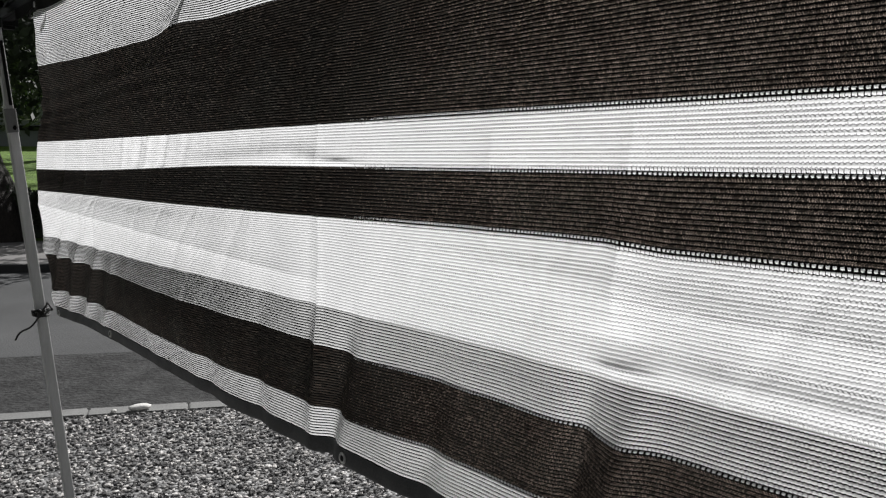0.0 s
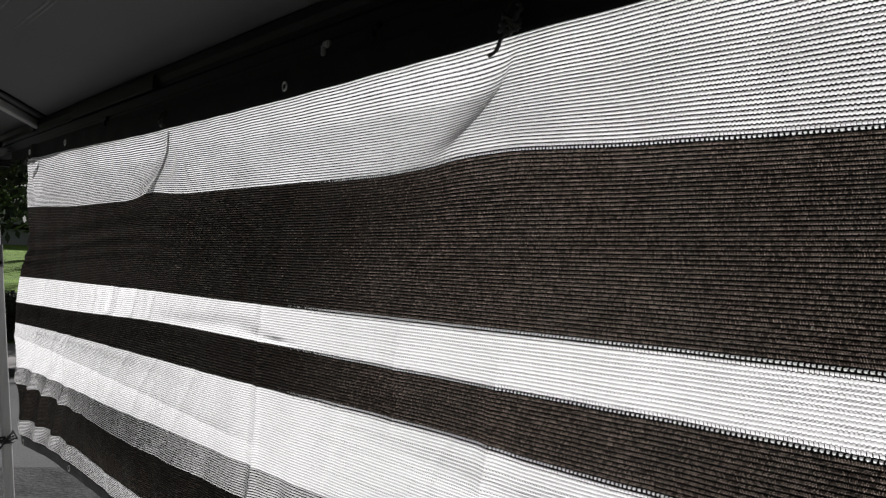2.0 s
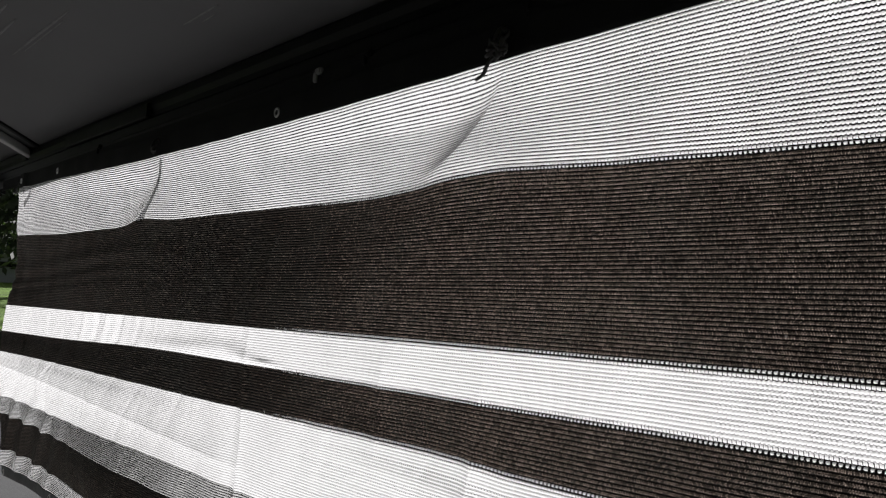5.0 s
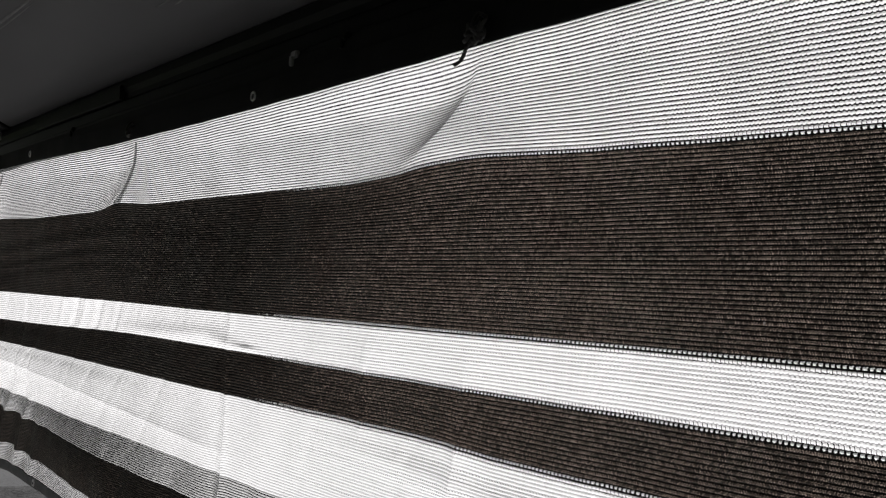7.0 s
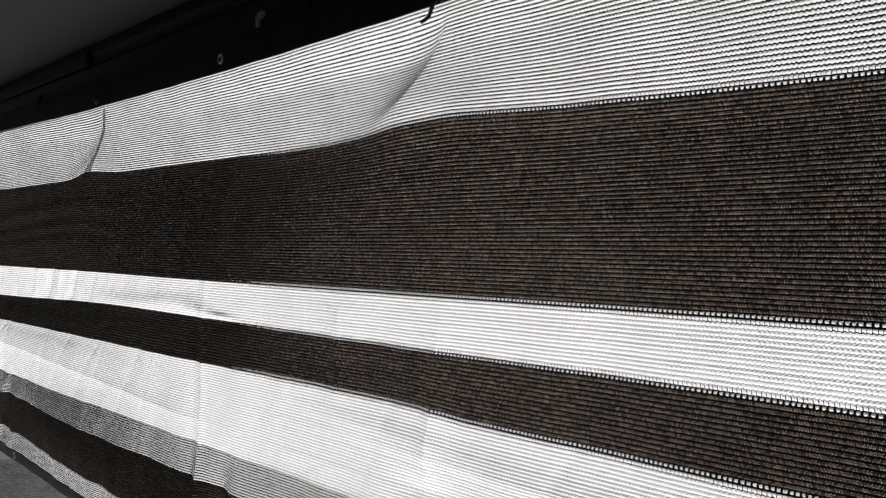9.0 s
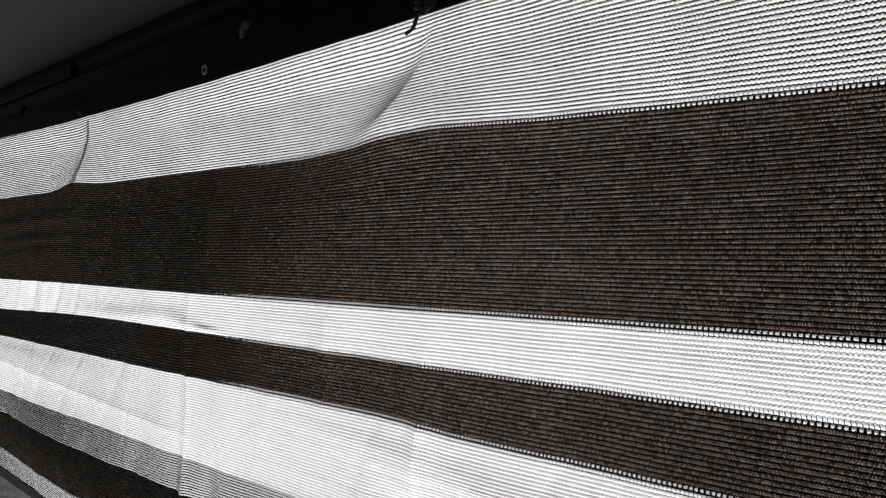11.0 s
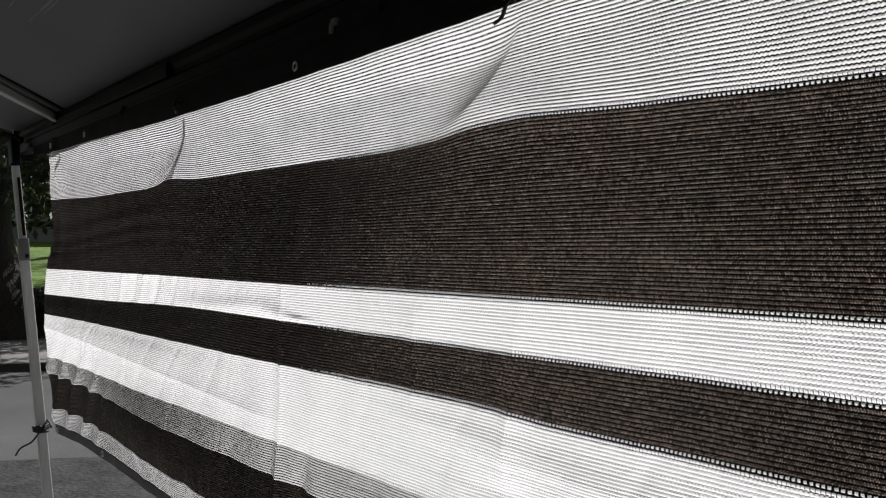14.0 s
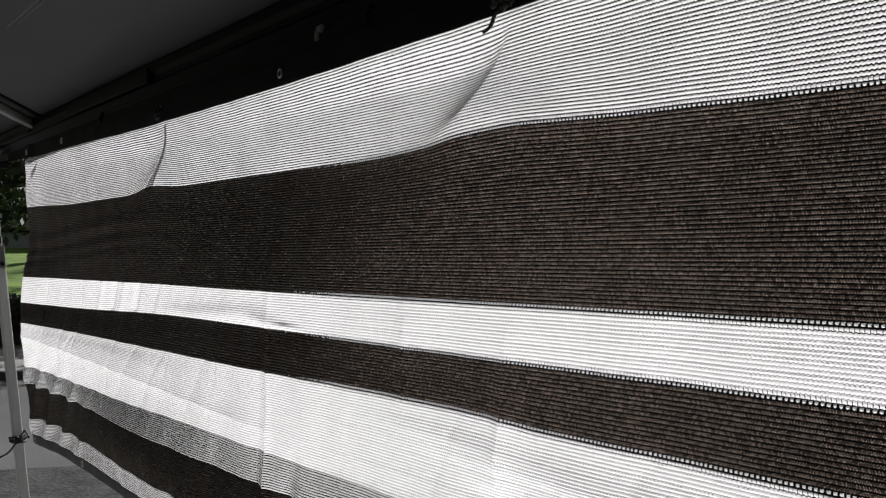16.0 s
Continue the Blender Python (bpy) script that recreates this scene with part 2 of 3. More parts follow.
def gravel_bed_material():
    m = GRAVEL
    nt = m.node_tree
    vor, ramp, co = nt.nodes.new("ShaderNodeTexVoronoi"), nt.nodes.new("ShaderNodeValToRGB"), nt.nodes.new("ShaderNodeTexCoord")
    vor.inputs["Scale"].default_value = 52
    sep = nt.nodes.new("ShaderNodeSeparateColor")
    e = ramp.color_ramp.elements
    e[0].color, e[1].color = (0.03, 0.03, 0.031, 1), (0.68, 0.67, 0.66, 1)
    mid = e.new(0.6)
    mid.color = (0.17, 0.17, 0.17, 1)
    nt.links.new(co.outputs["Object"], vor.inputs["Vector"])
    nt.links.new(vor.outputs["Color"], sep.inputs[0])
    nt.links.new(sep.outputs[0], ramp.inputs[0])
    mix = nt.nodes.new("ShaderNodeMix")
    mix.data_type = "RGBA"
    mix.inputs["Factor"].default_value = 0.75
    bsdf = nt.nodes["Principled BSDF"]
    nt.links.new(bsdf.inputs["Base Color"].links[0].from_socket, mix.inputs["A"])
    nt.links.new(ramp.outputs[0], mix.inputs["B"])
    nt.links.new(mix.outputs["Result"], bsdf.inputs["Base Color"])
    bp = nt.nodes.new("ShaderNodeBump")
    bp.invert = True
    bp.inputs["Strength"].default_value, bp.inputs["Distance"].default_value = 0.9, 0.012
    nt.links.new(vor.outputs["Distance"], bp.inputs["Height"])
    nt.links.new(bp.outputs[0], bsdf.inputs["Normal"])


gravel_bed_material()
strip("gravel_bed", -12, 5.09, 0.0, GRAVEL, 0.2, -20, 20, "grey loose gravel pitch beside the road", "gravel")
strip("parking_lane", 5.25, 7.0, -0.033, COARSE, 0.2, label="coarse dark asphalt lane along the near kerb", category="road")
strip("road", 7.0, 12.42, -0.035, ASPHALT, 0.2, label="grey asphalt road between two kerbs", category="road")
strip("pavement", 12.55, 16.2, 0.07, PAVING, 0.3, label="pale pavement across the road", category="pavement")
strip("verge", 16.2, 60, 0.07, GRASS, 0.3, label="sunlit green lawn rising gently behind the pavement", category="lawn", rise=3.6)


# kerb stones, each a bevelled block
def kerb(name, a0, a1, z0, z1, length, l0, l1, label, mat):
    run = thing(name, label, "kerb", kind="structure")
    me = None
    l = l0
    while l < l1:
        m = Matrix.Translation(ALONG * (l + length / 2) + ACROSS * ((a0 + a1) / 2) + Vector((0, 0, (z0 + z1) / 2 + random.uniform(-0.003, 0.003)))) @ Matrix.Rotation(ROAD + random.uniform(-0.004, 0.004), 4, "Z")
        if me is None:
            ob = part("kerb_stone", box((length - 0.008, a1 - a0, z1 - z0), bevel=0.008), mat, run)
            ob.matrix_basis = m
            me = ob.data
        else:
            shared("kerb_stone", me, run, m)
        l += length
    return run


kerb("kerb_near", 5.095, 5.245, -0.16, 0.012, 0.571, -9.239, 12, "pale concrete edging stones between gravel and road", CONCRETE)
# gutter shadow is put into this kerb's dark colour
kerb("kerb_far", 12.425, 12.545, -0.16, 0.075, 0.9, -14, 24, "raised kerb across the road, coloured dark for its gutter shadow", KERB_SHADE)

# ---- loose gravel, nearest the camera ----
rng = np.random.default_rng(3)


def scatter_stones(name, count, l0, l1, a0, a1, s0, s1):
    ico = bmesh.new()
    bmesh.ops.create_icosphere(ico, subdivisions=1, radius=1)
    V = np.array([v.co[:] for v in ico.verts])
    F = np.array([[v.index for v in f.verts] for f in ico.faces])
    ico.free()
    n = len(V)
    size = rng.uniform(s0, s1, (count, 1, 1)) * rng.uniform(0.65, 1.25, (count, 1, 3)) * np.array([1, 1, 0.7])
    P = V[None] * size * rng.uniform(0.62, 1.28, (count, n, 1))
    a = rng.uniform(0, 6.283, count)
    c, s = np.cos(a)[:, None], np.sin(a)[:, None]
    P = np.stack([P[..., 0] * c - P[..., 1] * s, P[..., 0] * s + P[..., 1] * c, P[..., 2]], -1)
    l, d = rng.uniform(l0, l1, count), rng.uniform(a0, a1, count)
    P[..., 0] += (l * ALONG.x + d * ACROSS.x)[:, None]
    P[..., 1] += (l * ALONG.y + d * ACROSS.y)[:, None]
    P[..., 2] += rng.uniform(0.0, 0.008, count)[:, None]
    me = bpy.data.meshes.new(name)
    me.from_pydata(P.reshape(-1, 3).tolist(), [], (F[None] + (np.arange(count) * n)[:, None, None]).reshape(-1, 3).tolist())
    ob = new(name, me)
    return ob


def pebble_material():
    m = material("mixed_pebbles", (0.27, 0.265, 0.26), 0.8, var=0.2, scale=40, fine=200, bump=0.4, dist=0.003)
    nt = m.node_tree
    geo, ramp, mul = nt.nodes.new("ShaderNodeNewGeometry"), nt.nodes.new("ShaderNodeValToRGB"), nt.nodes.new("ShaderNodeMix")
    mul.data_type, mul.blend_type = "RGBA", "MULTIPLY"
    mul.inputs["Factor"].default_value = 1
    e = ramp.color_ramp.elements
    e[0].color, e[1].color = (0.10, 0.10, 0.11, 1), (2.7, 2.65, 2.6, 1)
    mid = e.new(0.55)
    mid.color = (0.62, 0.61, 0.61, 1)
    nt.links.new(geo.outputs["Random Per Island"], ramp.inputs[0])
    bsdf = nt.nodes["Principled BSDF"]
    src = bsdf.inputs["Base Color"].links[0].from_socket
    nt.links.new(src, mul.inputs["A"])
    nt.links.new(ramp.outputs[0], mul.inputs["B"])
    nt.links.new(mul.outputs["Result"], bsdf.inputs["Base Color"])
    return m


PEBBLE = pebble_material()
stones = scatter_stones("gravel", 16000, -1.9, 1.0, 2.9, 5.09, 0.006, 0.014)
stones.data.materials.append(PEBBLE)
loose = scatter_stones("gravel", 4000, -6.0, 5.0, -2.0, 5.05, 0.006, 0.015)
loose.data.materials.append(PEBBLE)
tagged(loose, "scattered loose pebbles over the rest of the pitch", "gravel", kind="stuff")
tagged(stones, "loose grey and white gravel pebbles lying on the pitch", "gravel", kind="stuff")

bm = bmesh.new()
bmesh.ops.create_icosphere(bm, subdivisions=3, radius=1)
for v in bm.verts:
    v.co *= 1 + 0.12 * noise.noise(v.co * 1.9) + 0.05 * noise.noise(v.co * 5)
    v.co = Vector((v.co.x * 0.066, v.co.y * 0.035, v.co.z * 0.020))
rock = part("stone", bm, STONE, smooth=True)
rock.location, rock.rotation_euler = (1.72, 4.86, 0.028), (0, 0, radians(-10))
tagged(rock, "long white stone lying on the concrete edging", "stone")
chip = bmesh.new()
bmesh.ops.create_icosphere(chip, subdivisions=2, radius=1)
for v in chip.verts:
    v.co *= 1 + 0.25 * noise.noise(v.co * 2.3)
    v.co = Vector((v.co.x * 0.017, v.co.y * 0.013, v.co.z * 0.010))
chip = part("stone", chip, STONE, smooth=True)
chip.location = (1.58, 4.90, 0.020)
tagged(chip, "small white stone chip lying on the concrete edging", "stone")

# ---- the shade cloth ----
NET_X, NET_FAR, NET_NEAR = 0.72, 2.835, -0.62
TIES = (-0.62, 0.475, 1.60, 2.835)


def ease(x, a, b):
    t = np.clip((x - a) / (b - a), 0, 1)
    return t * t * (3 - 2 * t)


def hump(x, c, w):
    return np.exp(-((x - c) / w) ** 2)


_ph = np.random.default_rng(11).uniform(0, 6.283, 40)


def hang(Y, Z):
    """How the cloth hangs: rest place (y, z) to x, y, z, with its folds, creases and sag."""
    X = np.full_like(Y, NET_X)
    dz = np.zeros_like(Y)
    fall = np.clip(1.918 - Z, 0, 1)
    # diagonal folds that start at each tie, the panel beyond them bellied out
    for k, tie in enumerate(TIES[:3]):
        s = Y - tie - 3.8 * fall ** 2 - 0.5 * fall
        soft = 0.003 + 0.012 * fall + 0.16 * ease(fall, 0.115, 0.20)
        past = 0.5 * (s + np.sqrt(s * s + soft * soft))               # nothing before the fold, then rising steadily
        reach = 0.026 + (0.60, 0.60, 0.52)[k] * np.minimum(fall, 0.25)
        amp = (0.046, 0.050, 0.042)[k] * ease(fall, 0.0, 0.06) * (1 - ease(fall, 0.13, 0.32)) + 0.001
        X += amp * (1 - np.exp(-past / reach)) * np.exp(-past / 0.60)
    # top edge sags between the ties
    edge = 1 - ease(fall, 0.0, 0.25)
    for a, b in zip(TIES, TIES[1:]):
        t = np.clip((Y - a) / (b - a), 0, 1)
        dz -= 0.002 * np.sin(np.pi * t) * edge
        X += 0.002 * np.sin(np.pi * t) * edge
    dz += 0.020 * ease(Y, 1.65, 2.5) * (1 - ease(fall, 0.0, 0.12))
    dz += hump(Z, 1.766, 0.06) * (0.010 * hump(Y, 0.53, 0.15) + 0.012 * hump(Y, 1.74, 0.12) + 0.012 * ease(Y, 2.3, 2.8) - 0.008 * (1 - ease(Y, -0.05, 0.4)))
    dz += 0.004 * ease(Z, 1.60, 1.75)
    X -= 0.012 * hump(Y + 0.35 * fall, 2.77, 0.022) * (1 - ease(fall, 0.05, 0.16))
    # packing crease, upright, and its slanted run through the dark stripe
    line = 1.10 - 0.25 * np.clip(Z - 1.55, 0, 1) + 0.006 * np.sin(9 * Z)
    on = ease(Z, 1.10, 1.18) * (1 - ease(Z, 1.72, 1.84)) * (1 - 0.3 * ease(Z, 1.53, 1.58))
    X -= 0.0065 * on * np.exp(-np.abs(Y - line) / 0.005)
    X += 0.004 * on * np.exp(-np.abs(Y - line - 0.035) / 0.02)
    # second crease at half the panel
    line2 = 0.70 + 0.01 * np.sin(7 * Z)
    X -= 0.004 * ease(Z, 1.36, 1.42) * (1 - ease(Z, 1.48, 1.56)) * np.exp(-np.abs(Y - line2) / 0.015)
    line3 = 0.49 - 0.10 * (Z - 1.42)
    X -= 0.009 * ease(Z, 1.25, 1.37) * (1 - ease(Z, 1.44, 1.60)) * np.exp(-np.abs(Y - line3) / 0.03)
    X -= 0.004 * hump(Z, 1.282, 0.012) * (1 - ease(Y, 0.36, 0.48)) + 0.004 * hump(Z - 0.05 * Y, 1.33, 0.02) * (1 - ease(Y, 0.5, 0.9))
    dz -= 0.006 * (1 - ease(Z, 1.40, 1.50)) * ease(Z, 1.3, 1.38) * (1 - ease(Y, 0.43, 0.52))
    # pucker in the narrow white stripe by the crease, and the small dent in the wide one
    X -= 0.006 * hump(Y, 1.13, 0.05) * hump(Z, 1.492, 0.012)
    X += 0.002 * hump(Y - 0.3 * (1.5 - Z), 1.01, 0.07) * hump(Z, 1.482, 0.015)
    X -= 0.006 * hump(Y, 1.04, 0.045) * hump(Z - 0.03 * (Y - 1.04), 1.488, 0.006)
    X -= 0.005 * hump(Y, 0.49, 0.04) * hump(Z, 1.272, 0.007)
    X += 0.006 * hump(Y, 0.50, 0.05) * hump(Z, 1.300, 0.016)
    for c, a, lean in ((0.60, 0.0012, 0.5), (0.83, 0.0010, 0.4), (0.30, 0.0010, 0.6), (1.42, 0.0012, 0.5), (1.66, 0.0014, 0.6), (1.84, 0.0014, 0.5), (2.36, 0.002, 0.7)):
        X += a * hump(Y + lean * (Z - 1.35), c, 0.012) * ease(Z, 1.22, 1.30) * (1 - ease(Z, 1.40, 1.46))
    for c, a, lean in ((1.02, 0.004, 0.45), (1.20, 0.003, 0.35), (0.66, 0.002, 0.4), (1.50, 0.004, 0.5)):
        X += a * hump(Y + lean * (Z - 1.65), c, 0.020) * ease(Z, 1.55, 1.60) * (1 - ease(Z, 1.70, 1.78))
    # lower folds
    low = 1 - ease(Z, 1.14, 1.30)
    for c, w, a, lean in ((0.545, 0.022, 0.016, 0.25), (0.475, 0.026, -0.016, 0.25), (1.03, 0.028, 0.017, 0.35), (1.10, 0.020, -0.010, 0.1), (1.30, 0.03, 0.006, 0.1),
                          (0.80, 0.03, 0.006, 0.2), (0.25, 0.04, 0.008, 0.2), (1.52, 0.04, 0.007, 0.15)):
        X += a * low * hump(Y + lean * (Z - 1.2), c, w)
    dz -= 0.008 * low * ease(Z, 1.04, 1.12) * hump(Y, 1.0, 0.09) + 0.006 * low * hump(Y, 0.50, 0.05) * ease(Z, 1.04, 1.12)
    X -= 0.035 * hump(Y, 1.72, 0.42) * hump(Z, 1.15, 0.11)
    # gathers towards the corner tied to the leg
    g = ease(Y, 2.05, 2.40) * (1 - ease(Z, 1.20, 1.32)) * ease(Z, 1.02, 1.08)
    ph = (Y + 1.0 * (Z - 1.1)) / 0.18 + 0.15 * np.sin(9 * Y)
    turn = 2 * np.pi * ph
    saw = 0.5 - 0.5 * np.cos(turn - 0.55 * np.sin(turn))
    X -= 0.012 * g * (saw - 0.3)
    dz -= 0.005 * g * saw
    # the far edge pulled down and rolled in
    dz -= 0.022 * ease(Y, 1.3, 2.6) * hump(Z, 1.475, 0.045) + 0.011 * ease(Y, 0.6, 1.9) * hump(Z, 1.400, 0.030) + 0.006 * ease(Y, 1.4, 2.0) * hump(Z, 1.259, 0.03)
    X += 0.016 * np.clip(1.24 - Z, 0, 0.16) / 0.16 * ease(Y, 1.2, 1.8) * (1 - ease(Y, 2.5, 2.8))
    X -= 0.006 * ease(Y, 2.76, 2.835) * (1 - hump(Z, 1.02, 0.05))
    X += 0.012 * ease(Y, 2.0, 2.5) * hump(Z, 1.65, 0.12)
    dY = -(0.32 * np.clip(1.48 - Z, 0, 1) + 0.035 * ease(Z, 1.80, 1.92)) * ease(Y, 2.15, 2.835)
    X += 0.027 * ease(Z, 1.325, 1.49) * (1 - ease(Z, 1.52, 1.72)) * ease(Y, 1.15, 1.9) * (1 - ease(Y, 2.5, 2.83))
    # slanting creases near the far end and wrinkles all over
    for c, a in ((1.86, 0.010), (1.95, -0.008), (2.03, 0.009), (2.12, -0.006), (1.72, 0.006)):
        X += 0.6 * a * hump(Y + 0.6 * (Z - 1.51), c, 0.020) * ease(Z, 1.47, 1.49) * (1 - ease(Z, 1.54, 1.57))
    X -= 0.0055 * np.exp(-np.abs(Z - 0.030 * (Y - 1.8) - 1.318) / 0.026) * ease(Y, 1.02, 1.25)
    for z, a, w in ((1.700, 0.007, 0.022), (1.648, 0.009, 0.018), (1.612, 0.005, 0.012)):
        X += a * hump(Z - 0.035 * hump(Y, 1.75, 0.35) + 0.01 * np.sin(5 * Y), z, w) * ease(Y, 1.3, 2.1)
    # upper half of the narrow white stripe turned from the sun, up to the pucker
    X -= 0.005 * hump(Z, 1.503 - 0.012 * ease(Y, 1.15, 1.5), 0.016) * ease(Y, 1.10, 1.16) * (1 - ease(Y, 1.45, 1.8))
    for c, a in ((1.33, 0.0016), (1.60, 0.002), (1.97, 0.003), (2.30, 0.004), (2.44, 0.004), (2.62, 0.004)):
        X += a * np.exp(-np.abs(Y + 0.10 * (Z - 1.4) - c) / 0.007) * ease(Z, 1.15, 1.2) * (1 - 0.75 * ease(Z, 1.52, 1.56))
    for k in range(12):
        X += 0.0004 * np.sin((6 + 4.3 * k) * Y + (2 + 1.1 * k) * Z * (-1) ** k + _ph[k])
    for k in range(5):
        X += 0.002 * np.sin((2 + 1.1 * k) * Y + (3 + 2 * k) * Z + _ph[20 + k])
    X = NET_X + (X - NET_X) * ease(fall, -0.03, 0.03) ** 0.5
    return X, Y + dY, Z + dz


def knit_columns(loop):
    """Upright rows of loops, four steps to a loop; plain steps where the loops grow too small to tell apart."""
    rg = np.random.default_rng(int(loop * 1e5))
    near = np.arange(NET_NEAR, -0.075, 0.02)
    cols, step = list(near), [-1] * len(near)
    y = -0.07
    while y < LOOPS_END:
        w = loop * rg.uniform(0.84, 1.16)
        cols += [y, y + 0.17 * w, y + 0.50 * w, y + 0.67 * w]
        step += [0, 1, 2, 3]
        y += w
    far = list(np.arange(y, NET_FAR - 0.003, 0.007)) + [NET_FAR]
    cols, step = np.array(cols + far), np.array(step + [-1] * len(far))
    return cols, step, (step >= 0) * (1 - ease(cols, 0.75, LOOPS_END))


LOOPS_END = 1.06
DENSE, LOOSE = knit_columns(0.0028), knit_columns(0.0045)


def stripe(z1, z0, ribs, yarn, line, width, swing, relief, lit_yarn=None, label="", top_loops=None, low_loops=None, far_dim=0.28):
    """One knitted stripe: ribs of yarn whose ground thread meanders round each loop; open loops where it meets another stripe."""
    pitch = (z1 - z0) / ribs
    COLS, STEP, FINE = DENSE if lit_yarn else LOOSE         # charcoal yarn is knitted tighter
    nr, nc = ribs * 4 + 1, len(COLS)
    r = np.arange(nr)
    k, rib = r % 4, r // 4
    own = np.where(k == 0, np.maximum(rib - 1, 0), rib)  # both edges of a thread follow the same rib
    rg = np.random.default_rng(int(z1 * 1313))
    thread = width + (0 if lit_yarn or yarn == YARN_WHITE else 0.15) * ease(COLS, 0.6, 2.0)    # dark threads widen towards the far end, darkening the stripe
    fr = np.stack([0 * COLS, 0.30 * (1 - thread), 0.68 * (1 - thread), 1 - thread])
    out = np.array([-0.5, 0.8, 1.0, -0.2]) * relief
    jit = rg.normal(0, 1, (nr, nc)) * FINE[None]
    size = rg.uniform(0.7, 1.3, (ribs, nc))[own]      # no two loops alike
    size = np.take_along_axis(size, np.broadcast_to(np.maximum.accumulate(np.where(STEP == 0, np.arange(nc), 0)), (nr, nc)), 1)
    wave = ((STEP == 1) | (STEP == 2))[None] * 1.0 - 0.5
    inner = np.minimum(1, np.minimum(r, nr - 1 - r) / 3.0)[:, None]
    Z = z1 - pitch * (rib[:, None] + fr[k] + swing * wave * size * FINE[None] * inner + 0.02 * jit * inner)
    shift = rg.uniform(-0.5, 0.5, ribs)[own][:, None] * 0.004
    drift = 0.0004 * np.sin(COLS[None] * rg.uniform(60, 220, ribs)[own][:, None] + rg.uniform(0, 6.3, ribs)[own][:, None])
    Y = COLS[None] + (shift + drift) * FINE[None] + 0.00010 * jit
    X, Y, Z = hang(Y, Z)
    X = X - out[k][:, None] + 0.00008 * jit
    P = np.stack([X, Y, Z], -1)
    kk, rr = (np.arange(nr - 1) % 4)[:, None], (np.arange(nr - 1) // 4)[:, None]
    st, fine = STEP[None, :-1], FINE[None, :-1]
    mi = np.zeros((nr - 1, nc - 1), dtype=np.int32)
    mats = [yarn, line]
    body = kk < 3
    mi[np.broadcast_to(~body, mi.shape)] = 1
    chance = np.repeat(rg.random((ribs, nc - 1)), 4, 0)
    grain = rg.random(mi.shape)
    if lit_yarn:
        mats += [lit_yarn, YARN_HALF_LIT, YARN_FAINT_LIT]
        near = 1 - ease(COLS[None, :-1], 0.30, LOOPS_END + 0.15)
        mi[body & (grain < 0.85 - far_dim * ease(COLS[None, :-1], 0.7, 1.8))] = 4
        mi[body & (grain < 0.10 + 0.37 * near)] = 3        # light through the loops put into colour, weaker where seen aslant
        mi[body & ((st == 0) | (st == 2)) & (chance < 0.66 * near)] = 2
    else:
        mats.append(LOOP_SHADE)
        # some cells coloured grey for the shade between loops
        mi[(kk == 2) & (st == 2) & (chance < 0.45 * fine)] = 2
    for loops, at in ((top_loops, rr < 1), (low_loops, rr >= ribs - 1)):
        if loops:
            if loops not in mats:
                mats.append(loops)
            keep = chance < 1.5 * fine
            if lit_yarn:                                                  # the border's open loops are twice as wide
                odd = np.cumsum(STEP == 0)[None, :-1] % 2
                gap = ((odd == 0) & (st < 2)) | ((odd == 1) & (st == 3))
                mi[body & at & keep] = mats.index(loops)
                mi[body & at & gap & keep] = 1
            else:
                mi[body & at & (st == 0) & keep] = mats.index(loops)
                mi[(kk == 3) & at & keep] = mats.index(loops)
    ob = new("stripe", grid_mesh("stripe", P, mi, mats))
    ob.parent = SCREEN
    ob["label"] = label
    return ob


SCREEN = thing("privacy_screen", "black, white and grey striped knitted shade cloth under an awning", "privacy screen")
Z12, Z23, Z34, Z45, Z5G, Z56, Z67, ZH = 1.766, 1.548, 1.481, 1.405, 1.259, 1.196, 1.092, 1.037
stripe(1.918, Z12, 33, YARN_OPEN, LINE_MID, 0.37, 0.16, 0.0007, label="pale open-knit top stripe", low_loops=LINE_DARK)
stripe(Z12, Z23, 47, YARN_DARK, LINE_DARK, 0.44, 0.10, 0.0011, YARN_LIT, "wide charcoal stripe", YARN_OPEN, YARN_WHITE)
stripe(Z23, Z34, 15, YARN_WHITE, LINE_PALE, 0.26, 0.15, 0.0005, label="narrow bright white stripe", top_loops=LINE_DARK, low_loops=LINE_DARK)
stripe(Z34, Z45, 16, YARN_DARK, LINE_DARK, 0.44, 0.10, 0.0011, YARN_LIT, "narrow charcoal stripe", YARN_WHITE, YARN_WHITE)
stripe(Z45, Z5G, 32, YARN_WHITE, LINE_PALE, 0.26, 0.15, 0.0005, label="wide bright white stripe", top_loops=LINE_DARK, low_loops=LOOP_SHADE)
stripe(Z5G, Z56, 14, YARN_GREY, LINE_DARK, 0.40, 0.14, 0.0008, label="grey open-knit stripe", low_loops=LINE_DARK)
# lower charcoal keeps more light cells: its stronger lighting is put into the colour
stripe(Z56, Z67, 23, YARN_DARK, LINE_DARK, 0.44, 0.10, 0.0011, YARN_LIT, "lower charcoal stripe", YARN_GREY, YARN_GREY, far_dim=0.0)
stripe(Z67, ZH, 11, YARN_GREY, LINE_DARK, 0.40, 0.14, 0.0008, label="grey bottom stripe")


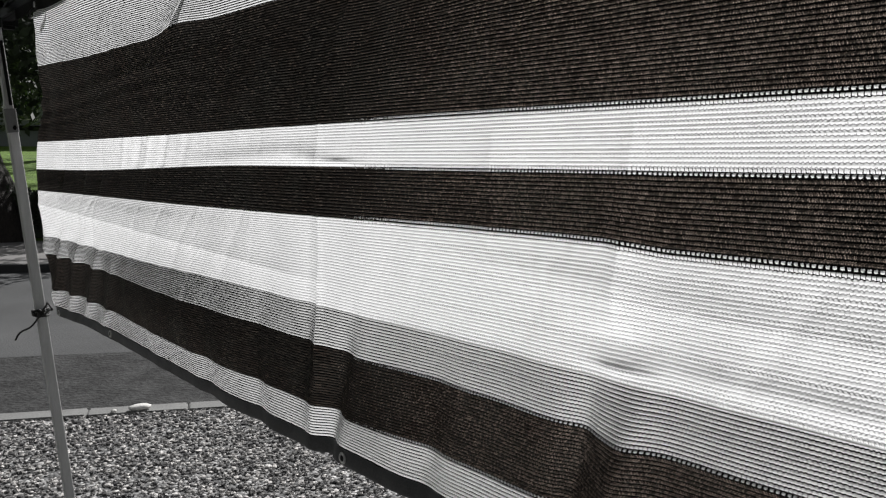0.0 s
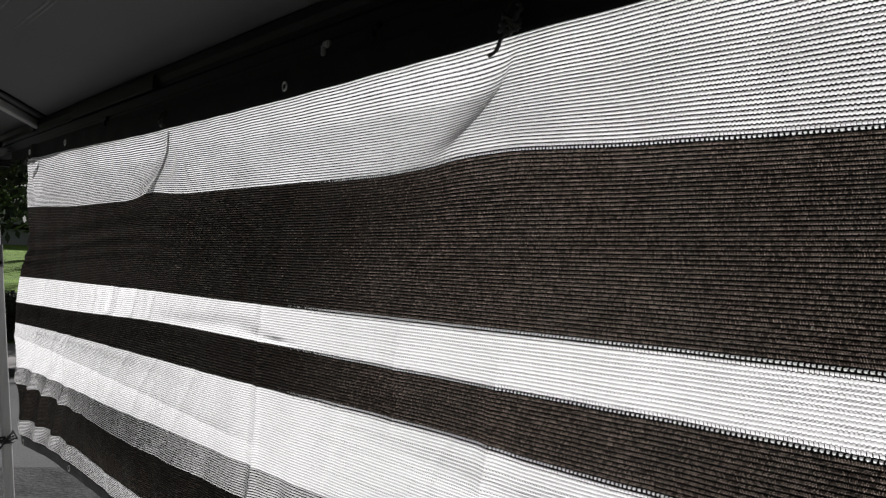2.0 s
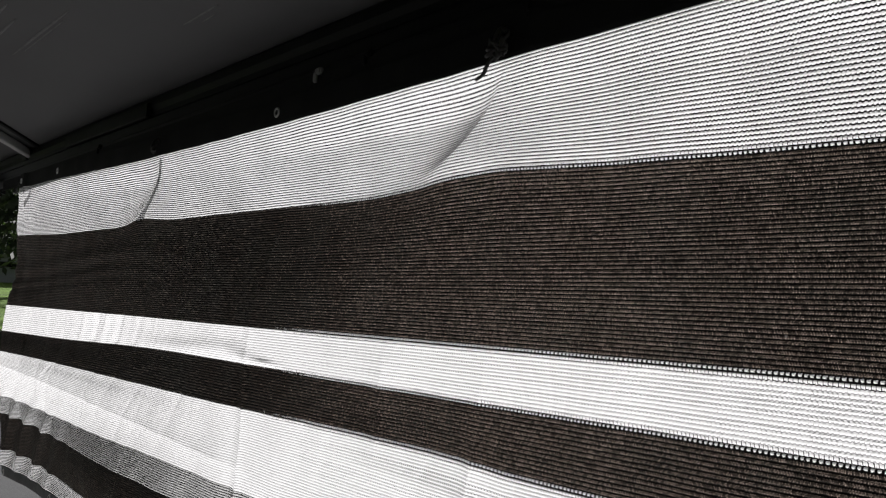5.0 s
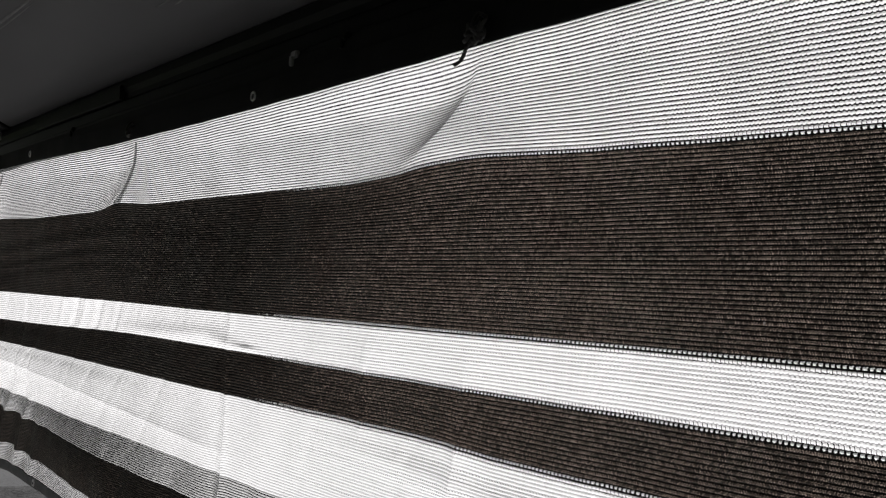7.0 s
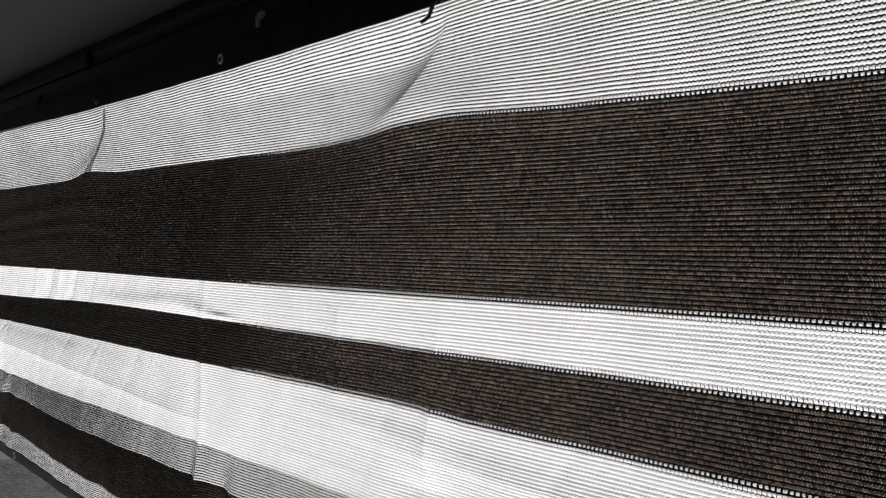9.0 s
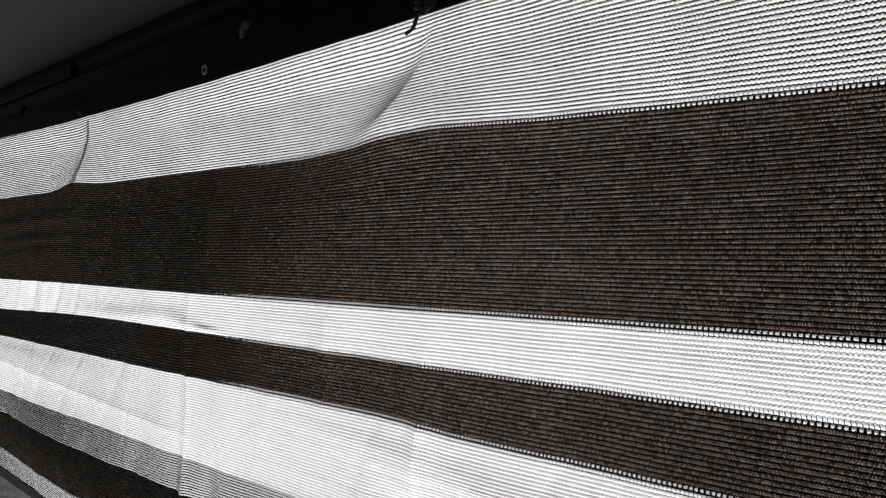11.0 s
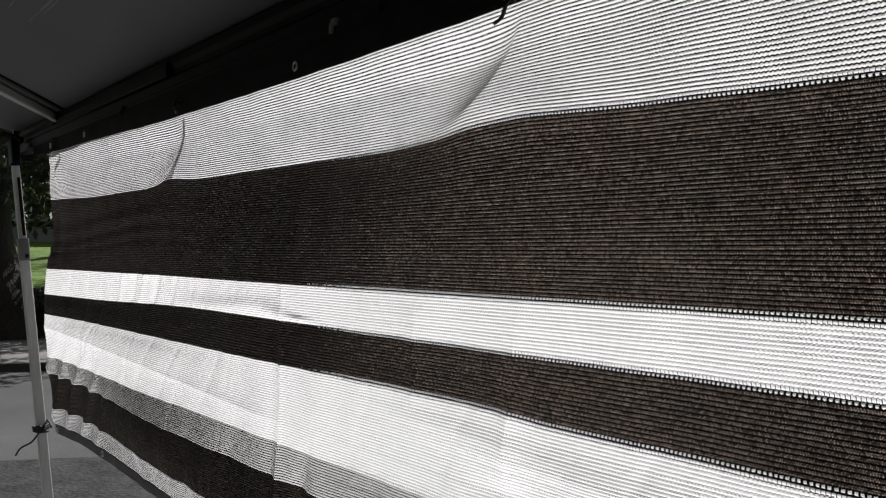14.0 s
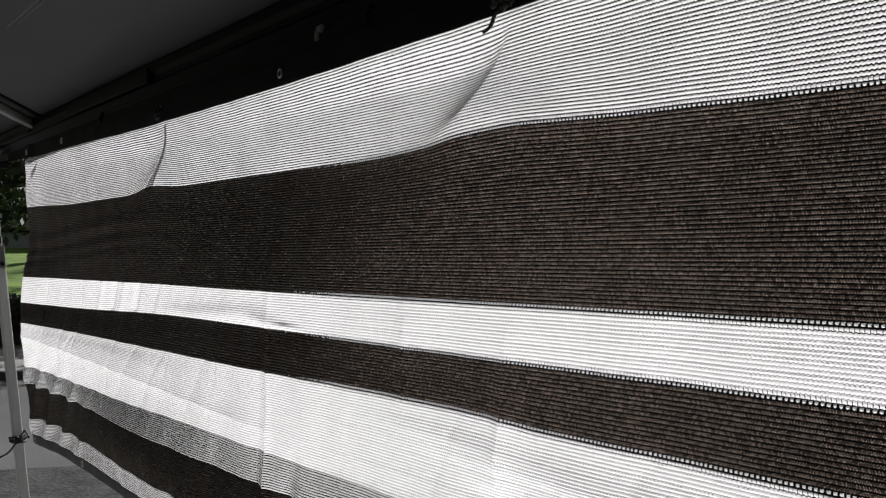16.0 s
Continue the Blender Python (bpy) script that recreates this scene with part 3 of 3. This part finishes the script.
# pleats behind the cloth, where it is gathered at a tie and lies double
def pleat(tie, width, low):
    f, w = np.meshgrid(np.linspace(0.0, low, 24), np.linspace(-1, 1, 5), indexing="ij")
    X, Y, Z = hang(tie + 3.8 * f ** 2 + 0.5 * f + width * (0.5 + 2.5 * f / low) * w, 1.918 - f)
    P = np.stack([X + 0.006 + 0.002 * (1 - w * w), Y, Z], -1)
    ob = new("pleat", grid_mesh("pleat", P, np.zeros((23, 4)), [YARN_OPEN]))
    ob.parent = SCREEN
    ob["label"] = "doubled pleat of pale cloth"


pleat(TIES[2], 0.010, 0.150)
pleat(2.72, 0.0035, 0.055)


# a white bead on the charcoal knit, standing for sunlight through a pinhole
pinhole_glint = bmesh.new()
bmesh.ops.create_icosphere(pinhole_glint, subdivisions=2, radius=0.0011)
for v in pinhole_glint.verts:
    v.co *= 1 + 0.3 * noise.noise(v.co * 1800)
pinhole_glint = part("pinhole_glint", pinhole_glint, YARN_WHITE, SCREEN, "tiny white bead standing for sunlight through a pinhole", smooth=True)
pinhole_glint.location = [float(v[0]) for v in hang(np.array([0.092]), np.array([1.585]))]
pinhole_glint.location.x -= 0.001


# hems: folded webbing bands with depth
def hem(name, z1, z0, label, mat):
    cols = np.arange(NET_NEAR, NET_FAR + 0.001, 0.012)
    rows = np.linspace(z1, z0, 7)
    Y, Z = np.meshgrid(cols, rows)
    X, Y, Z = hang(Y, Z)
    puff = 0.0016 * np.sin(np.linspace(0.15, math.pi - 0.15, 7))[:, None]
    front, back = np.stack([X - 0.0008 - puff, Y, Z], -1), np.stack([X + 0.0008 + puff, Y, Z], -1)
    P = np.concatenate([front, back[::-1], front[:1]], 0)
    ob = new(name, grid_mesh(name, P, np.zeros((P.shape[0] - 1, P.shape[1] - 1)), [mat]))
    ob.parent = SCREEN
    ob["label"] = label
    return ob


hem("bottom_hem", ZH, 1.010, "dark grey webbing bottom hem", HEM_LOW)
hem("top_hem", 1.964, 1.918, "black webbing top hem", HEM)
ey_me = None
# black disc that stands for the shade inside an eyelet; the hem is unpierced
hole_disc = bmesh.new()
bmesh.ops.create_circle(hole_disc, cap_ends=True, segments=14, radius=0.0068, matrix=Matrix.Rotation(math.pi / 2, 4, "Y"))
bmesh.ops.solidify(hole_disc, geom=hole_disc.faces[:], thickness=0.0008)
for y, z in ((-0.05, 1.024), (1.03, 1.024), (2.222, 1.026), (2.80, 1.022), (-0.05, 1.942), (1.075, 1.942), (2.42, 1.944), (2.81, 1.942)):
    x0, y0, z0 = (float(v[0]) for v in hang(np.array([y]), np.array([z])))
    m = Matrix.Translation((x0 - 0.0028, y0, z0 - 0.0015))
    if ey_me is None:
        ob = part("eyelet", torus(0.0072, 0.0026, flat=0.7), STEEL, SCREEN, "nickel eyelet", smooth=True)
        ob.matrix_basis = m
        ey_me = ob.data
        hole_ob = part("hole_disc", hole_disc, PLASTIC, ob, "black disc for the shade in the eyelet's hole")
    else:
        ob = shared("eyelet", ey_me, SCREEN, m)
        ob["label"] = "nickel eyelet"
        shared("hole_disc", hole_ob.data, ob, Matrix())["label"] = "black disc for the shade in the eyelet's hole"

# ---- the awning ----
AWNING = thing("awning", "grey roll-out awning with dark front rail and metal leg", "awning")
CANOPY_END = 3.42


def canopy_z(x):
    return 2.088 + 0.15 * (0.74 - x)


bm = bmesh.new()
nx, ny = 30, 40
grid = [[bm.verts.new((0.785 - 2.5 * i / nx, CANOPY_END - 5.4 * j / ny, canopy_z(0.785 - 2.5 * i / nx) - 0.035 * math.sin(math.pi * i / nx) * (0.4 + 0.6 * math.sin(math.pi * j / ny)))) for j in range(ny + 1)] for i in range(nx + 1)]
for i in range(nx):
    for j in range(ny):
        bm.faces.new((grid[i][j], grid[i + 1][j], grid[i + 1][j + 1], grid[i][j + 1]))
canopy = part("canopy", bm, CANOPY, AWNING, "grey vinyl canopy sheet", smooth=True)
so = canopy.modifiers.new("thickness", "SOLIDIFY")
so.thickness, so.offset = 0.0015, 0

rail_profile = [(-0.055, 0.0), (-0.055, -0.035), (-0.045, -0.052), (-0.018, -0.060), (-0.004, -0.056), (0.004, -0.044), (0.004, -0.020), (-0.002, -0.012), (-0.002, 0.0), (0.004, 0.012), (0.004, 0.030), (-0.012, 0.046), (-0.045, 0.046)]
part("front_rail", prism([(-a, b) for a, b in rail_profile], (0.742, -1.95, 2.050), (0.742, 3.40, 2.050)), RAIL, AWNING, "dark aluminium front rail")
part("rail_lip", prism(round_rect(0.010, 0.012, 0.003), (0.736, -1.95, 1.999), (0.736, 3.36, 1.999)), RAIL, AWNING)
part("valance", prism(round_rect(0.004, 0.036, 0.0015), (0.731, -1.95, 1.977), (0.731, 3.10, 1.977)), HEM, AWNING, "black fabric valance strip")
part("rail_cover", prism(round_rect(0.012, 0.036, 0.003), (0.735, 1.74, 2.052), (0.735, 2.39, 2.052)), PLASTIC, AWNING, "black plastic cover strip")
cap = box((0.085, 0.05, 0.15), (0.765, 3.42, 2.045), 0.012)
part("end_cap", cap, PLASTIC, AWNING, "black end cap")
part("hook_bracket", tube(smoothly([(0.73, 3.30, 2.04), (0.68, 3.36, 2.06), (0.63, 3.40, 2.03), (0.61, 3.38, 1.98)]), 0.012), PLASTIC, AWNING, "curved black bracket")

# folding arm below the canopy
A0, A1 = Vector((0.748, 2.84, 2.068)), Vector((-0.765, 0.96, 2.25))
arm = part("folding_arm", prism(round_rect(0.024, 0.026, 0.005), A0, A1), ALU, AWNING, "pale grey aluminium folding arm")
# added black bar stands for the dark shadow edge along the arm
off = Vector((0.045, -0.01, 0.012))
part("arm_shadow_bar", prism(round_rect(0.016, 0.012, 0.003), A0 + off + Vector((-0.02, -0.06, 0)), A1 + off), PLASTIC, arm)
part("knuckle", box((0.06, 0.07, 0.05), (0.765, 2.87, 2.065), 0.01), PLASTIC, arm)


# pale scuffs on the vinyl, running along the rail
def scuff(x, y0, y1, w):
    def under(y):
        i, j = (0.785 - x) / 2.5, (CANOPY_END - y) / 5.4
        return canopy_z(x) - 0.035 * math.sin(math.pi * i) * (0.4 + 0.6 * math.sin(math.pi * j)) - 0.0028
    pts = [(x + 0.003 * t, y0 + (y1 - y0) * t, under(y0 + (y1 - y0) * t)) for t in [k / 8 for k in range(9)]]
    bm = tube(pts, w, 6, taper=[0.3 + 0.7 * math.sin(math.pi * (k + 0.6) / 9.2) for k in range(9)])
    for v in bm.verts:
        v.co.z = under(v.co.y) + 0.0012 + (v.co.z - under(v.co.y)) * 0.12
    part("scuff", bm, SCUFF, AWNING, "pale scuff on the vinyl", smooth=True)


for x, y0, y1, w in ((0.426, 1.36, 1.78, 0.0035), (0.436, 1.42, 1.72, 0.002), (0.372, 1.52, 1.71, 0.003), (0.585, 1.06, 1.21, 0.003), (0.60, 1.10, 1.16, 0.002), (0.34, 1.45, 1.60, 0.003)):
    scuff(x, y0, y1, w)


# small clips along the rail
def rail_clip(y, z, mat, w=0.016):
    c = box((0.010, w, 0.012), (0.728, y, z), 0.002)
    box((0.006, w * 0.5, 0.018), (0.725, y + w * 0.4, z - 0.010), 0.0015, c)
    part("rail_clip", c, mat, AWNING)


rail_clip(0.945, 1.996, GREY_PLASTIC, 0.018)
rail_clip(1.70, 1.960, GREY_PLASTIC, 0.014)
for y in (0.80, 2.06, 0.44):
    rail_clip(y, 1.998, PLASTIC, 0.014)

# telescopic leg, its foot set out from the rail
FOOT, HEAD = Vector((0.832, 2.90, 0.0)), Vector((0.612, 2.90, 2.06))
LEG_DIR = (HEAD - FOOT).normalized()


def on_leg(z):
    return FOOT + (HEAD - FOOT) * (z / HEAD.z)


leg = part("leg", prism(round_rect(0.032, 0.026, 0.006), on_leg(0.012), on_leg(1.64), up=(0, 1, 0)), ALU, AWNING, "grey aluminium telescopic leg")
part("inner_tube", prism(round_rect(0.025, 0.020, 0.004), on_leg(1.64), on_leg(1.90), up=(0, 1, 0)), ALU, leg)
lock = prism(round_rect(0.036, 0.031, 0.007), on_leg(1.575), on_leg(1.65), up=(0, 1, 0))
part("lock_collar", lock, GREY_PLASTIC, leg, "grey locking collar")
p = on_leg(1.585)
part("lock_button", box((0.012, 0.012, 0.014), (p.x + 0.004, p.y - 0.018, p.z + 0.005), 0.003), PLASTIC, leg, "black locking button")
# raised black strip in place of the shade inside the tube's recess
part("groove_shade", prism(round_rect(0.010, 0.006, 0.002), on_leg(1.66) + Vector((0.004, -0.014, 0)), on_leg(1.86) + Vector((0.004, -0.014, 0)), up=(0, 1, 0)), PLASTIC, leg)
part("top_joint", prism(round_rect(0.034, 0.026, 0.006), on_leg(1.895), Vector((0.70, 3.30, 2.03)), up=(0, 1, 0)), PLASTIC, leg, "black pivoting joint")
part("foot_plate", box((0.09, 0.09, 0.014), (FOOT.x, FOOT.y, 0.012), 0.004), PLASTIC, leg)

# ---- cords ----
def leg_cord():
    t = thing("tie_cord", "black cord knotted round the metal leg with a loose end", "cord")
    c = on_leg(0.988)
    for k in range(3):
        z = c.z - 0.008 + 0.008 * k
        q = on_leg(z)
        ring = [(q.x + 0.0255 * math.cos(a) * (1.0), q.y + 0.0215 * math.sin(a), z + 0.004 * math.sin(a + k)) for a in [2 * math.pi * i / 18 for i in range(19)]]
        part("wrap", tube(ring, 0.0035, 6), CORD, t, smooth=True)
    f = Vector((c.x - 0.005, c.y - 0.026, c.z))
    knot = [f + Vector((0.012 * math.cos(2.1 * i), -0.004 * math.sin(1.3 * i), 0.012 * math.sin(2.7 * i))) for i in range(14)]
    part("knot", tube(smoothly(knot, 4), 0.0035, 6), CORD, t, smooth=True)
    corner = Vector((0.712, 2.70, 1.026))
    part("loop", tube(smoothly([f, f + Vector((0.006, -0.04, 0.030)), corner + Vector((0.0, 0.05, 0.014)), corner, corner + Vector((0.006, 0.06, -0.012)), f + Vector((0.01, 0, -0.006))], 6), 0.0032, 6), CORD, t, smooth=True)
    part("loose_end", tube(smoothly([f, f + Vector((-0.022, -0.012, -0.026)), f + Vector((-0.040, -0.02, -0.040)), f + Vector((-0.072, -0.03, -0.052)), f + Vector((-0.088, -0.035, -0.074))], 6), 0.0030, 6), CORD, t, smooth=True)


def rail_tie(y, big):
    t = thing("tie_cord", "short black cord tying the cloth to the awning rail", "cord", group="cords along the rail")
    s = Vector((0.711, y, 1.930))
    part("loop", tube(smoothly([s, s + Vector((-0.008, 0.004, 0.012)), s + Vector((0.002, 0.004, 0.030)), s + Vector((0.008, -0.004, 0.024)), s + Vector((-0.006, -0.008, 0.012)), s], 6), 0.0028, 6), CORD, t, smooth=True)
    k = [s + Vector((-0.006 + 0.004 * math.sin(2.3 * i), (0.008 + 0.008 * big) * math.cos(1.9 * i), (0.006 + 0.007 * big) * math.sin(2.9 * i) + 0.002)) for i in range(int(8 + 14 * big))]
    part("knot", tube(smoothly(k, 4), 0.0032, 6), CORD, t, smooth=True)
    if big:
        part("loose_end", tube(smoothly([s, s + Vector((-0.008, 0.012, -0.014)), s + Vector((-0.006, 0.024, -0.028)), s + Vector((-0.008, 0.036, -0.034))], 5), 0.0026, 6), CORD, t, smooth=True)
        part("upper_end", tube(smoothly([s, s + Vector((-0.008, -0.012, 0.008)), s + Vector((-0.006, -0.018, 0.016)), s + Vector((-0.002, -0.014, 0.022))], 5), 0.0026, 6), CORD, t, smooth=True)


leg_cord()
rail_tie(0.478, 1)
rail_tie(1.612, 0)
rail_tie(2.815, 0)


# ---- the vehicle's side wall behind the camera ----
w = part("wall_vehicle", box((0.08, 6.4, 2.55), (-1.80, 0.6, 1.40), 0.02), WALL)
tagged(w, "plain grey panelled side wall that the awning hangs on", "wall", kind="structure")


# ---- across the road ----
def foliage(centres, radii, per, size, seed):
    """Leaf quads scattered through clumps."""
    r = np.random.default_rng(seed)
    V, F = [], []
    n = 0
    for c, rad in zip(centres, radii):
        d = r.normal(0, 1, (per, 3))
        d /= np.linalg.norm(d, axis=1)[:, None]
        p = np.array(c) + d * (rad * r.uniform(0.25, 1, (per, 1)) ** 0.5)
        a, b = r.normal(0, 1, (per, 3)), r.normal(0, 1, (per, 3))
        a /= np.linalg.norm(a, axis=1)[:, None]
        b -= (a * b).sum(1)[:, None] * a
        b /= np.linalg.norm(b, axis=1)[:, None]
        s = size * r.uniform(0.6, 1.3, (per, 1))
        q = np.stack([p - a * s, p - b * s * 0.45, p + a * s, p + b * s * 0.45], 1)
        V.append(q.reshape(-1, 3))
        F.append(np.arange(n, n + per * 4).reshape(-1, 4))
        n += per * 4
    me = bpy.data.meshes.new("crown")
    me.from_pydata(np.concatenate(V).tolist(), [], np.concatenate(F).tolist())
    return me


def tree(at, height, trunk_r, crown_r, seed, leaf, label, clumps=26, per=420, size=0.11, low=0.35):
    r = random.Random(seed)
    t = thing("tree", label, "tree", at)
    pts = [Vector((0.1 * r.uniform(-1, 1) * i, 0.1 * r.uniform(-1, 1) * i, height * 0.62 * i / 6)) for i in range(7)]
    part("trunk", tube(smoothly(pts, 3), trunk_r, 12, taper=[1.35 - 0.9 * (i / 18) ** 0.6 for i in range(19)]), BARK, t, smooth=True)
    cs, rs = [], []
    for k in range(clumps):
        a, h, d = r.uniform(0, 6.283), r.uniform(low, 1.0), r.uniform(0.2, 1.0)
        c = Vector((math.cos(a) * d * crown_r, math.sin(a) * d * crown_r, height * h))
        cs.append(c[:])
        rs.append(crown_r * r.uniform(0.22, 0.42))
        if k < 9:
            s = pts[3 + k % 4]
            part("limb", tube(smoothly([s, s.lerp(c, 0.5) + Vector((0, 0, 0.2)), c], 4), trunk_r * 0.28, 6, taper=[1 - 0.08 * i for i in range(9)]), BARK, t, smooth=True)
    me = foliage(cs, rs, per, size, seed)
    me.materials.append(leaf)
    crown = new("crown", me)
    crown.parent = t
    return t


def old_tree(at):
    t = thing("tree", "old broad tree with a dark flaring trunk in deep shade", "tree", at)
    bm = bmesh.new()
    prof = ((-0.2, 1.25), (0.0, 1.12), (0.45, 0.98), (0.85, 0.84), (1.08, 0.74), (1.4, 0.58), (1.8, 0.46), (2.4, 0.40), (3.2, 0.36), (4.4, 0.30), (5.6, 0.2))
    rings = []
    for z, r in prof:
        ring = []
        for k in range(28):
            a = 2 * math.pi * k / 28
            w = 1 + 0.10 * math.sin(5 * a + 0.6) * min(1, max(0, 2 - z) / 2) + 0.06 * noise.noise((math.cos(a) * 2, math.sin(a) * 2, z * 1.5))
            ring.append(bm.verts.new((r * w * math.cos(a), r * w * math.sin(a), z)))
        rings.append(ring)
    for r0, r1 in zip(rings, rings[1:]):
        for k in range(28):
            bm.faces.new((r0[k], r0[(k + 1) % 28], r1[(k + 1) % 28], r1[k]))
    part("trunk", bm, BARK, t, smooth=True)
    r = random.Random(4)
    cs, rs = [], []
    for k in range(46):
        a, d, h = r.uniform(0, 6.283), r.uniform(0.3, 1), r.uniform(2.9, 7.5)
        c = Vector((math.cos(a) * d * 4.2, math.sin(a) * d * 4.2, h))
        cs.append(c[:])
        rs.append(r.uniform(0.7, 1.4))
        if k < 12:
            q = Vector((0, 0, 2.6 + 0.2 * k))
            part("limb", tube(smoothly([q, q.lerp(c, 0.5) + Vector((0, 0, 0.3)), c], 4), 0.13, 7, taper=[1 - 0.09 * i for i in range(9)]), BARK, t, smooth=True)
    me = foliage(cs, rs, 620, 0.11, 5)
    me.materials.append(LEAF_DARK)
    new("crown", me).parent = t


def hedge(l0, l1, a0, a1, z0, h):
    t = thing("hedge", "low clipped dark green hedge behind the pavement", "hedge")
    r = random.Random(6)
    cs = [(ALONG * r.uniform(l0, l1) + ACROSS * r.uniform(a0, a1) + Vector((0, 0, z0 + r.uniform(0.1, 0.86) * h)))[:] for k in range(150)]
    me = foliage(cs, [0.2] * len(cs), 130, 0.045, 7)
    me.materials.append(LEAF_DARK)
    new("leaves", me).parent = t
    p = ALONG * ((l0 + l1) / 2) + ACROSS * ((a0 + a1) / 2) + Vector((0, 0, z0 + h * 0.45))
    part("core", box((l1 - l0, (a1 - a0) * 0.7, h * 0.9), p, 0.06, turn=Matrix.Rotation(ROAD, 4, "Z")), LEAF_DARK, t)


def far_house(at, turn):
    t = thing("house", "grey rendered house with a dark roof beyond the lawn", "house", at)
    t.rotation_euler.z = turn
    part("wall", box((11, 6, 3.1), (0, 3, 1.55)), RENDERED, t)
    part("ledge", box((11.1, 0.2, 0.22), (0, -0.05, 0.95)), PLASTIC, t, "black ledge")
    bm = prism([(-3.6, 0), (3.6, 0), (0, 2.0)], (-5.8, 3, 3.1), (5.8, 3, 3.1))
    part("roof", bm, ROOFING, t, "dark slate roof")
    for x in (-4, -2, 0, 2, 4):
        w = part("window", box((1.1, 0.08, 1.1), (x, -0.02, 1.85)), STONE, t, "white-framed window")
        for dx in (-0.26, 0.26):
            part("pane", box((0.46, 0.04, 0.98), (x + dx, -0.07, 1.85)), GLASS_DARK, w)


old_tree((2.95, 17.0, 0.03))
tree((4.9, 27.0, 0.9), 8.0, 0.25, 3.6, 8, LEAF, "leafy green tree standing on the lawn", low=0.36, clumps=34)
tree((9.8, 34.0, 1.4), 9.0, 0.28, 4.2, 9, LEAF, "leafy green tree standing on the lawn", low=0.36, clumps=34)
tree((1.5, 30.0, 1.0), 9.0, 0.28, 4.4, 10, LEAF_DARK, "dark green tree behind the lawn", low=0.2, clumps=34)
hedge(-3.8, -1.2, 16.35, 16.85, 0.05, 0.95)
far_house((9.4, 41.0, 2.0), ROAD * 0.6)
